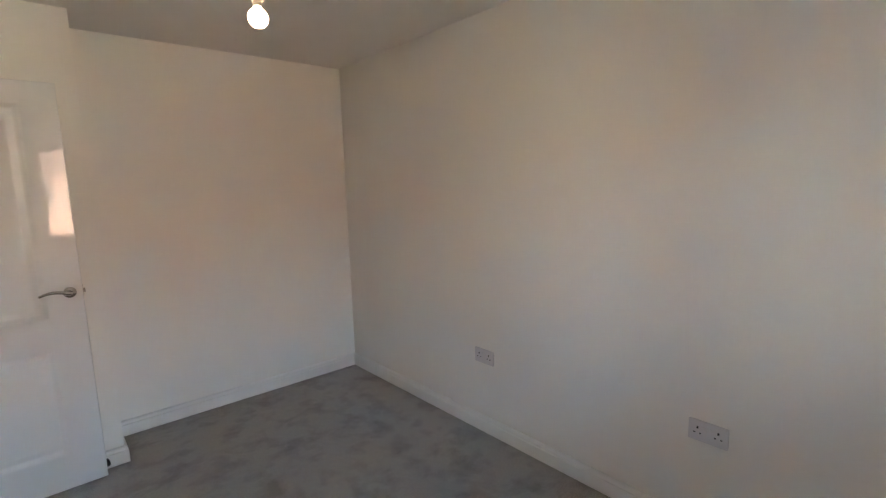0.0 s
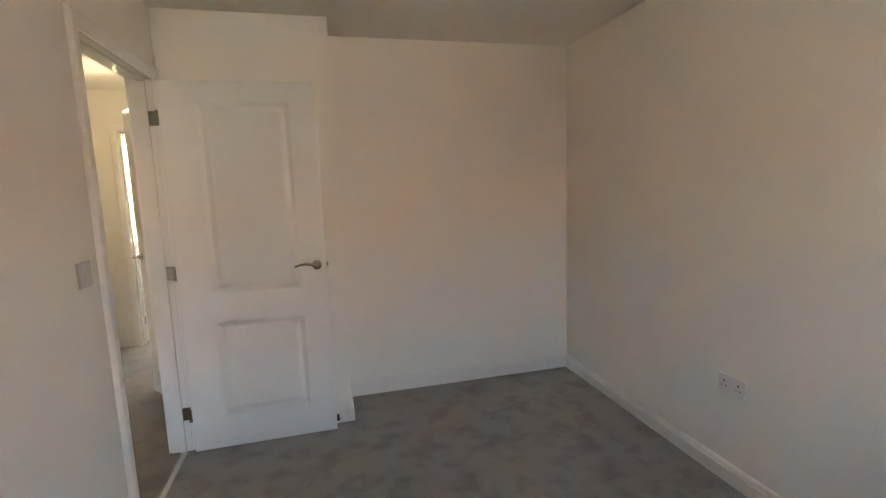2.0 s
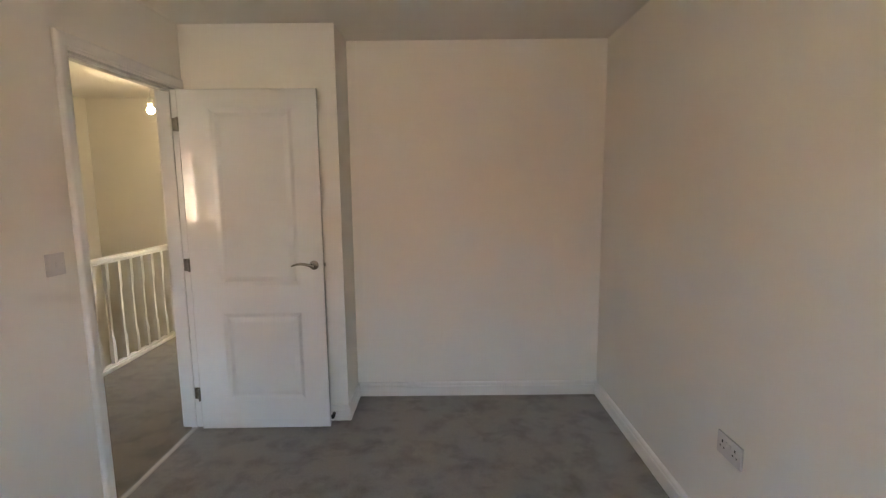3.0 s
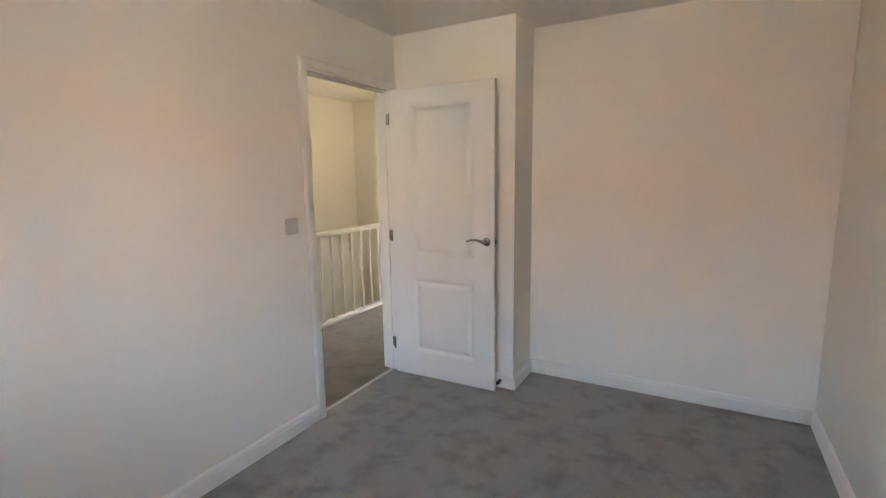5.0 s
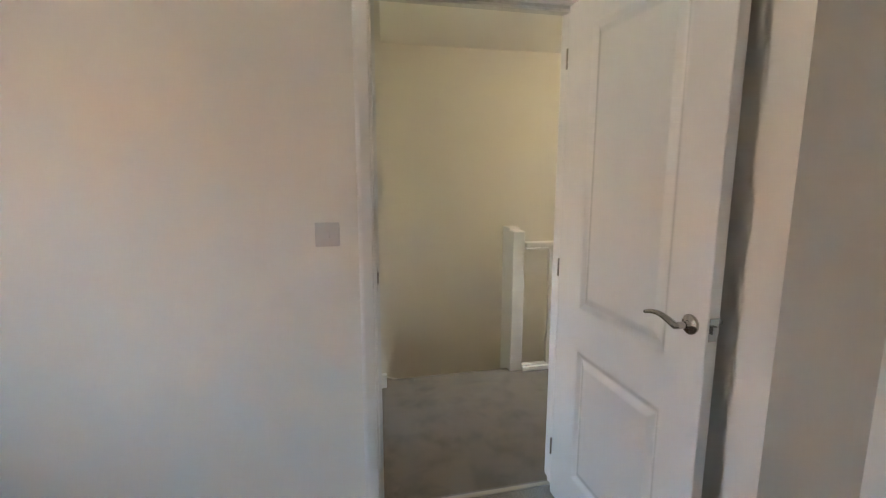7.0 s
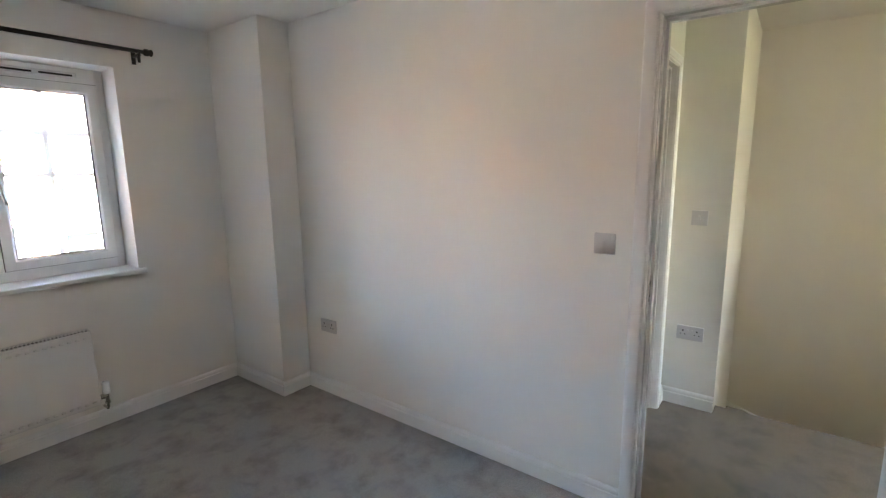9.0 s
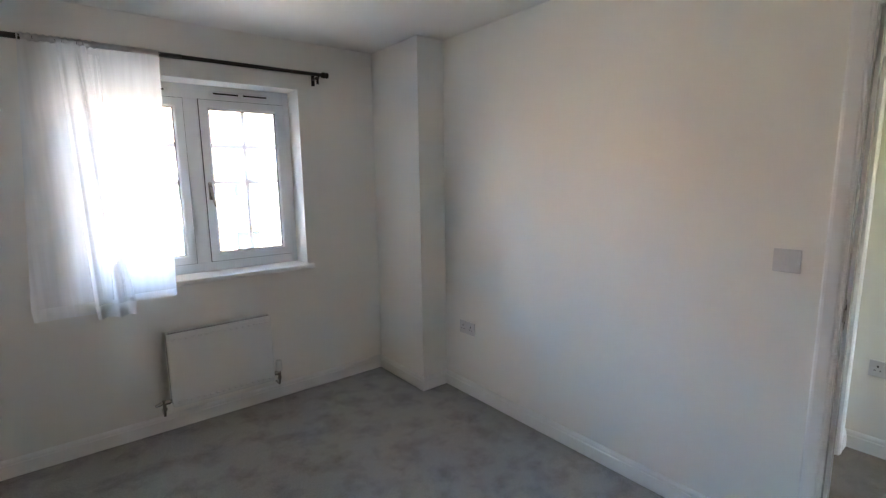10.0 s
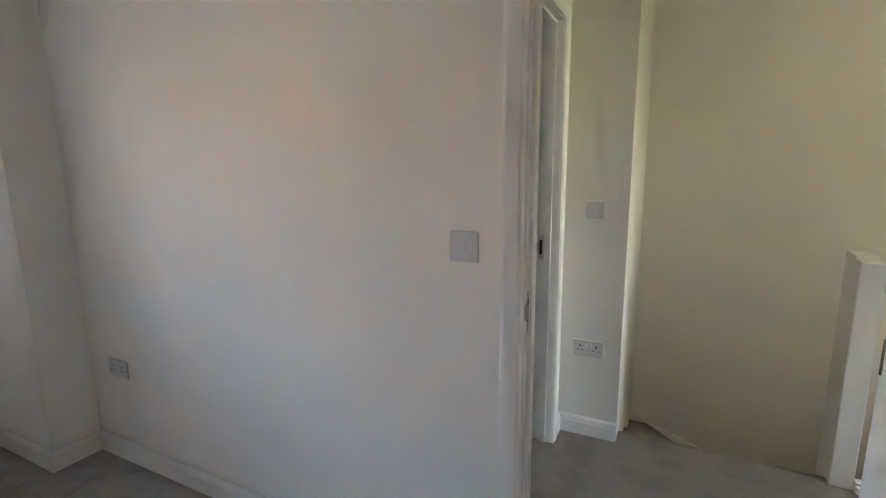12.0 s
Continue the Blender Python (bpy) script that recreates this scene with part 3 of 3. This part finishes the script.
sash(0.819, MX0 - 0.003, FZ0 + 0.062, FZ1 - TOPF - 0.002, MX0 - 0.027, -1)
sash(MX1 + 0.002, FX1 - 0.042, FZ0 + 0.062, FZ1 - TOPF - 0.002, None, 1)
for cx in (1.09, 1.69):
    bm = boxes((cx - 0.185, cx + 0.185, 0.0, 0.012, FZ1 - 0.058, FZ1 - 0.030), bevel=0.004)
    v = part("trickle_vent", bm, UPVC, win, "white trickle vent with two dark slots")
    for s0 in (-0.165, 0.015):
        part("vent_slot", boxes((cx + s0, cx + s0 + 0.15, 0.011, 0.0135, FZ1 - 0.051, FZ1 - 0.041)), DARK, v)
win2 = copy_thing(win, pose(-2.0 - WX0 * 0.628, -WD, 0) @ Matrix.Diagonal((0.628, 1, 1, 1)))
win2["label"] = "white uPVC two-light casement window of the front bedroom"
sill = boxes((WX0 - 0.04, WX1 + 0.04, 0.0, 0.028, WZ0 - 0.030, WZ0), (WX0, WX1, -WD - 0.02, 0.0, WZ0 - 0.030, WZ0))
bmesh.ops.bevel(sill, geom=[e for e in sill.edges if all(v.co.y > 0.02 for v in e.verts)], offset=0.008, segments=3, affect="EDGES", profile=0.5)
structure("window_sill", sill, SATIN, "white painted window board with a rounded nose", "window sill")


# ---- switches and sockets ----
def plate(w, h, holes, name, label, category):
    """A moulded accessory plate: x across, z up, standing off the wall towards -y."""
    d = thing(name, label, category)
    part("faceplate", boxes((-w / 2, w / 2, -0.009, 0.0, -h / 2, h / 2), bevel=0.0025, segs=2), PLASTIC, d)
    for cx in holes:
        if name == "light_switch":
            part("rocker", boxes((cx - 0.007, cx + 0.007, -0.013, -0.009, -0.014, 0.014), bevel=0.0015), PLASTIC, d)
        else:
            bm = boxes((cx - 0.0035, cx + 0.0035, -0.0102, -0.0094, 0.008, 0.018), (cx - 0.015, cx - 0.0075, -0.0102, -0.0094, -0.011, -0.0065), (cx + 0.0075, cx + 0.015, -0.0102, -0.0094, -0.011, -0.0065))
            part("socket_slot", bm, DARK, d, "dark pin holes")
            sx = cx - math.copysign(0.026, cx)
            part("rocker", boxes((sx - 0.005, sx + 0.005, -0.0125, -0.009, 0.006, 0.022), bevel=0.0012), PLASTIC, d)
    for sx in ((-w / 2 + 0.012, w / 2 - 0.012) if name == "light_switch" else (-0.0605, 0.0605)):
        part("screw_cap", lathe([(0.0038, -0.0102), (0.0038, -0.0088)], "y", (sx, 0, 0), 10), PLASTIC, d)
    return d


def socket(label):
    return plate(0.146, 0.086, (-0.038, 0.038), "double_socket", label, "wall socket")


s1 = socket("white double wall socket low on the wall opposite the door")
s1.matrix_basis = pose(W, 2.424, 0.468, 0, 0, -90)
s1["group"] = "wall sockets"
for at, rz in (((W, 1.21, 0.478), -90), ((0, 0.803, 0.468), 90), ((LX, 2.74, 0.470), 90)):
    c = copy_thing(s1, pose(*at, 0, 0, rz))
    if at[0] == LX:
        c["label"] = "white double wall socket on the landing stub wall"
    elif at[0] == 0:
        c["label"] = "white double wall socket between the boxed column and the doorway"
w1 = plate(0.086, 0.086, (0.0,), "light_switch", "white single light switch beside the bedroom door", "light switch")
w1.matrix_basis = pose(0, 2.571, 1.166, 0, 0, 90)
w1["group"] = "light switches"
w2 = copy_thing(w1, pose(LX, 2.744, 1.171, 0, 0, 90))
w2["label"] = "white single light switch on the landing stub wall"

# ---- radiator ----
RX0, RX1, RZ0, RZ1, RY = 1.092, 1.68, 0.178, 0.618, 0.12
rad = thing("radiator", "white enamelled panel radiator below the window", "radiator", at=(RX0, RY, RZ0))
rw, rh = RX1 - RX0, RZ1 - RZ0
part("front_panel", boxes((0, rw, -0.012, 0.0, 0, rh - 0.012), bevel=0.004, segs=2), RADPAINT, rad)
bm = boxes((0.0, rw, -0.066, -0.058, 0.004, rh - 0.012), (-0.003, 0.0, -0.068, -0.006, 0.02, rh - 0.004), (rw, rw + 0.003, -0.068, -0.006, 0.02, rh - 0.004), bevel=0.001)
part("side_cover", bm, RADPAINT, rad)
nfin = 30
bm = bmesh.new()
for i in range(nfin):
    x = 0.015 + (rw - 0.03) * i / (nfin - 1)
    box(bm, x - 0.0016, x + 0.0016, -0.055, -0.014, 0.02, rh - 0.03)
part("fins", bm, RADPAINT, rad)
# Dark sheet added below the grille; its colour stands for shade in the slots.
part("slot_shade", boxes((0.004, rw - 0.004, -0.056, -0.013, rh - 0.016, rh - 0.008)), RUBBER_SHADE, rad, "dark sheet that draws the shade in the grille slots")
bm = boxes((-0.003, rw + 0.003, -0.008, -0.001, rh - 0.012, rh - 0.001), (-0.003, rw + 0.003, -0.068, -0.062, rh - 0.012, rh), bevel=0.001)
nb = 36
for i in range(nb):
    x = 0.006 + (rw - 0.012) * i / (nb - 1)
    box(bm, x - 0.0036, x + 0.0036, -0.062, -0.008, rh - 0.006, rh - 0.0025)
part("top_grille", bm, RADPAINT, rad, "slotted top grille")
dimple = part("weld_dimple", boxes((-0.0105, 0.0105, -0.001, 0.009, -0.0055, 0.0055), bevel=0.0035), RADPAINT, rad)
dimple.location = (0.03, 0, 0.025)
for i in range(1, 32):
    o = new("weld_dimple", dimple.data)
    o.parent = rad
    o.location = (0.03 + (rw - 0.06) * (i % 16) / 15, 0, 0.025 if i < 16 else rh - 0.037)
part("bottom_seam", boxes((0.004, rw - 0.004, -0.010, -0.004, -0.004, 0.004), bevel=0.001), RADPAINT, rad)
for x in (0.12, rw - 0.12):
    part("bracket", boxes((x - 0.012, x + 0.012, -RY + 0.0, -0.060, 0.03, rh - 0.05)), RADPAINT, rad, "painted wall bracket")


def valve(x, s, head):
    bm = tube([(x - s * 0.014, -0.035, 0.03), (x + s * 0.028, -0.035, 0.03)], 0.0095)
    lathe([(0.014, -0.006), (0.015, 0.0), (0.015, 0.020), (0.0125, 0.026)], "x", (x + s * 0.012 - 0.01, -0.035, 0.03), 6, bm)
    tube([(x + s * 0.028, -0.035, -0.012), (x + s * 0.028, -0.035, 0.046)], 0.0105, 14, bm)
    lathe([(0.0145, 0.0), (0.0145, 0.013)], "z", (x + s * 0.028, -0.035, -0.018), 6, bm)
    part("valve_body", bm, CHROME, rad, "chrome valve body")
    part("pipe_tail", tube([(x + s * 0.028, -0.035, -0.012), (x + s * 0.028, -0.035, -0.040), (x + s * 0.028, -0.045, -0.052), (x + s * 0.028, -RY + 0.015, -0.056)], 0.0075), CHROME, rad, "chrome pipe into the wall")
    if head:
        part("thermostat_head", lathe([(0.015, 0.040), (0.0205, 0.045), (0.0215, 0.070), (0.0190, 0.074), (0.0190, 0.100), (0.0165, 0.112), (0.006, 0.114)], "z", (x + s * 0.028, -0.035, 0), 18), RADPAINT, rad, "white thermostatic valve head", True)
    else:
        part("lockshield_cap", tube([(x + s * 0.04, -0.03, 0.034), (x + s * 0.055, -0.02, 0.030), (x + s * 0.075, -0.015, 0.030)], [0.010, 0.010, 0.007]), CHROME, rad, "chrome drain and lockshield cap")


valve(-0.014, -1, True)
valve(rw + 0.014, 1, False)

# ---- curtain rod and sheer curtain ----
CY, CZ = 0.08, 2.160
rod = thing("curtain_rod", "dark bronze telescopic curtain rod above the window", "curtain rod", at=(0, CY, CZ))
part("thin_tube", tube([(0.63, 0, 0), (1.50, 0, 0)], 0.0115), ROD, rod, "", True)
part("thick_tube", tube([(1.46, 0, 0), (2.21, 0, 0)], 0.0135), ROD, rod, "", True)
part("finial", lathe([(0.014, 0.592), (0.019, 0.596), (0.019, 0.603), (0.0165, 0.606), (0.0165, 0.612), (0.019, 0.615), (0.019, 0.633), (0.013, 0.640)], "x"), ROD, rod, "ridged end cap", True)
part("finial", lathe([(0.014, 2.200), (0.0195, 2.204), (0.0195, 2.221), (0.017, 2.224), (0.017, 2.230), (0.0195, 2.233), (0.0195, 2.241), (0.013, 2.245)], "x"), ROD, rod, "ridged end cap", True)
for x in (0.665, 2.135):
    bm = boxes((x - 0.011, x + 0.011, -CY, -CY + 0.005, -0.062, 0.012), bevel=0.001)
    box(bm, x - 0.008, x + 0.008, -CY + 0.003, 0.006, -0.026, -0.015)
    tube([(x, -0.018, -0.014), (x, 0.0, -0.020), (x, 0.018, -0.008), (x, 0.019, 0.006)], 0.005, 8, bm)
    lathe([(0.008, -0.060), (0.008, -0.026)], "z", (x, -0.004, 0), 10, bm)
    part("bracket", bm, ROD, rod, "small dark wall bracket")

cur = thing("curtain", "sheer white voile curtain on the rod, pulled to one side", "curtain", at=(0, CY, 0))


def cloth(x_top, x_bot, z_top, z_bot, fold, folds, nx, nz, push, phase=0.0):
    """A hanging sheet between two edges (left, right), with folds that deepen downwards."""
    bm = bmesh.new()
    grid = []
    for j in range(nz + 1):
        v = j / nz
        row = []
        for i in range(nx + 1):
            u = i / nx
            x = (x_top[0] + (x_top[1] - x_top[0]) * u) * (1 - v) + (x_bot[0] + (x_bot[1] - x_bot[0]) * u) * v
            amp = fold * (0.35 + 0.65 * min(v * 2, 1))
            wob = 0.35 * math.sin(9.1 * u + 3 * v + phase) + 0.25 * noise.noise(Vector((u * 6 + phase, v * 3, 0.5)))
            y = push(u, v) + amp * (math.sin(2 * math.pi * folds * u + 1.2 * math.sin(3 * u + phase)) + wob)
            zb = z_bot(u) if callable(z_bot) else z_bot
            row.append(bm.verts.new((x + 0.25 * amp * math.cos(2 * math.pi * folds * u), y, z_top + (zb - z_top) * v)))
        grid.append(row)
    for a, b in zip(grid, grid[1:]):
        for i in range(nx):
            bm.faces.new((a[i], a[i + 1], b[i + 1], b[i]))
    return bm


flat = lambda u, v: 0.012 + 0.004 * math.sin(5 * u)
part("voile_panel", cloth((1.573, 1.93), (1.60, 1.86), CZ - 0.012, 0.875, 0.0025, 1.5, 40, 40, flat), SHEER_FLAT, cur, "flat sheer panel over the window", True)
part("hem", cloth((1.60, 1.86), (1.601, 1.86), 0.874, 0.835, 0.003, 1.5, 40, 4, flat), SHEER_HEM, cur, "double hem", True)
part("gathered_voile", cloth((1.885, 2.005), (1.80, 1.985), CZ - 0.012, 0.845, 0.017, 2.6, 110, 50, lambda u, v: 0.024 + 0.02 * v, 1.3), SHEER, cur, "gathered sheer folds", True)
part("hem", cloth((1.80, 1.985), (1.80, 1.98), 0.844, 0.772, 0.017, 2.6, 110, 6, lambda u, v: 0.044, 1.3), SHEER_HEM, cur, "double hem", True)
for top, low, dy in (((1.925, 1.950), (1.812, 1.852), 0.050), ((1.862, 1.896), (1.898, 1.945), 0.058), ((1.838, 1.852), (1.842, 1.866), 0.044)):
    part("pleat", cloth(top, low, CZ - 0.05, 0.87, 0.006, 0.9, 14, 44, lambda u, v, dy=dy: dy * (0.45 + 0.55 * v), top[0] * 7), SHEER, cur, "overlapping sheer pleat", True)
part("side_voile", cloth((1.985, 2.145), (1.965, 2.235), CZ - 0.012, 0.865, 0.005, 1.3, 60, 50, lambda u, v: 0.010 + 0.012 * v, 4.1), SHEER, cur, "loose sheer edge against the wall", True)
part("hem", cloth((1.965, 2.235), (1.965, 2.23), 0.864, 0.800, 0.005, 1.3, 60, 6, lambda u, v: 0.022, 4.1), SHEER_HEM, cur, "double hem", True)
bm = bmesh.new()
rings = []
for i in range(70):
    x = 1.573 + (2.145 - 1.573) * i / 69
    r = 0.0165 + 0.0035 * math.sin(i * 1.9) * (1 if x > 1.85 else 0.25)
    rings.append([bm.verts.new((x, r * math.cos(q * math.pi / 6), CZ + 1.15 * r * math.sin(q * math.pi / 6))) for q in range(12)])
for a, b in zip(rings, rings[1:]):
    for q in range(12):
        bm.faces.new((a[q], a[(q + 1) % 12], b[(q + 1) % 12], b[q]))
part("rod_pocket", bm, SHEER, cur, "sheer rod pocket", True)


# ---- pendant lamps ----
def pendant(x, y, z_bulb, bulb_mat, label):
    d = thing("pendant_light", label, "pendant light", at=(x, y, H), group="bare bulb pendants")
    zb = z_bulb - H
    part("ceiling_rose", lathe([(0.010, -0.030), (0.030, -0.024), (0.048, -0.008), (0.050, 0.0)]), PLASTIC, d, "", True)
    part("flex", tube([(0, 0, -0.03), (0.001, 0, zb * 0.5), (0, 0, zb + 0.10)], 0.0035, 8), PLASTIC, d, "", True)
    part("lamp_holder", lathe([(0.008, zb + 0.112), (0.014, zb + 0.105), (0.0195, zb + 0.085), (0.0195, zb + 0.062), (0.021, zb + 0.060), (0.021, zb + 0.052), (0.0185, zb + 0.050)]), PLASTIC, d, "", True)
    part("bulb_collar", lathe([(0.0135, zb + 0.050), (0.0135, zb + 0.032)]), STEEL, d, "", True)
    prof = [(0.012, zb + 0.034)] + [(0.030 * math.sin(a), zb + 0.030 * -math.cos(a)) for a in [math.pi * (1 - k / 14) * 0.87 for k in range(14)]]
    prof = [(max(r, 0.0008), h) for r, h in prof]
    part("bulb", lathe(prof), bulb_mat, d, "lit warm bulb", True)
    return d


pendant(1.232, 2.09, 1.998, BULB, "bare lit bulb on a white pendant flex in the bedroom")
pendant(-0.93, 4.82, 2.10, BULB2, "bare lit bulb on a white pendant flex over the landing")

# doorstop on the skirting of the duct
ds = tagged(finish("door_stop", tube([(0.80, BY - 0.016, 0.05), (0.80, BY - 0.07, 0.05)], [0.010, 0.012]), DARK, True), "small dark projecting door stop on the skirting behind the door", "door stop")

# ---- outside ----
structure("ground", boxes((-600, 600, -600, 600, -3.2, -2.81)), TURF, "open grass ground", "ground")
structure("road", boxes((-60, 60, -12.5, -6.5, -2.81, -2.80)), ASPHALT, "asphalt residential road", "road")
structure("pavement", boxes((-60, 60, -6.5, -0.3, -2.81, -2.70), (-60, 60, -14.5, -12.5, -2.81, -2.70)), PAVING, "pale concrete pavement and drives", "pavement")


def house(x, y, label, mat):
    d = thing("house", label, "house", at=(x, y, -2.75), group="houses across the road")
    w, dp, h = 5.2, 8.0, 5.6
    ops = [(-1.7, 1.0, 1.35, 1.2), (1.5, 0.95, 0.0, 2.1), (-1.4, 1.1, 3.4, 1.2), (1.4, 1.1, 3.5, 1.2)]
    xs = sorted({-w / 2, w / 2, *(o[0] - o[1] / 2 for o in ops), *(o[0] + o[1] / 2 for o in ops)})
    zs = sorted({0.0, h, *(o[2] for o in ops), *(o[2] + o[3] for o in ops)})
    bm = bmesh.new()
    for a0, a1 in zip(xs, xs[1:]):
        for b0, b1 in zip(zs, zs[1:]):
            if not any(o[0] - o[1] / 2 <= (a0 + a1) / 2 <= o[0] + o[1] / 2 and o[2] <= (b0 + b1) / 2 <= o[2] + o[3] for o in ops):
                box(bm, a0, a1, -0.3, 0, b0, b1)
    box(bm, -w / 2, w / 2, -dp, -dp + 0.3, 0, h)
    box(bm, -w / 2, -w / 2 + 0.3, -dp, -0.3, 0, h)
    box(bm, w / 2 - 0.3, w / 2, -dp, -0.3, 0, h)
    part("wall", bm, mat, d)
    bm = bmesh.new()
    v = [bm.verts.new(c) for c in ((-w / 2, 0.35, h), (w / 2, 0.35, h), (w / 2, -dp / 2, h + 2.6), (-w / 2, -dp / 2, h + 2.6), (-w / 2, -dp - 0.35, h), (w / 2, -dp - 0.35, h))]
    for q in ((0, 1, 2, 3), (3, 2, 5, 4), (0, 3, 4), (1, 5, 2), (0, 4, 5, 1)):
        bm.faces.new([v[i] for i in q])
    part("roof", bm, ROOFTILE, d)
    for k, (ox, ow, oz, oh) in enumerate(ops):
        if oz == 0:
            part("door", boxes((ox - ow / 2, ox + ow / 2, -0.16, -0.10, 0, oh), bevel=0.01), DARKGLASS, d, "dark front door")
            continue
        bm = bmesh.new()
        section(bm, ox - ow / 2, ox + ow / 2, oz, oz + oh, (0.06,) * 4, -0.16, -0.10)
        box(bm, ox - 0.03, ox + 0.03, -0.15, -0.11, oz + 0.06, oz + oh - 0.06)
        f = part("window", bm, UPVC, d)
        part("pane", boxes((ox - ow / 2 + 0.05, ox + ow / 2 - 0.05, -0.14, -0.13, oz + 0.05, oz + oh - 0.05)), DARKGLASS, f)
    return d


for i, hx in enumerate((-15.6, -10.4, -5.2, 0.0, 5.2, 10.4, 15.6)):
    house(hx, -17.0, "two-storey terraced house of pale render with a tiled roof" if i % 3 == 1 else "two-storey red brick terraced house with a tiled roof", RENDER if i % 3 == 1 else BRICK)
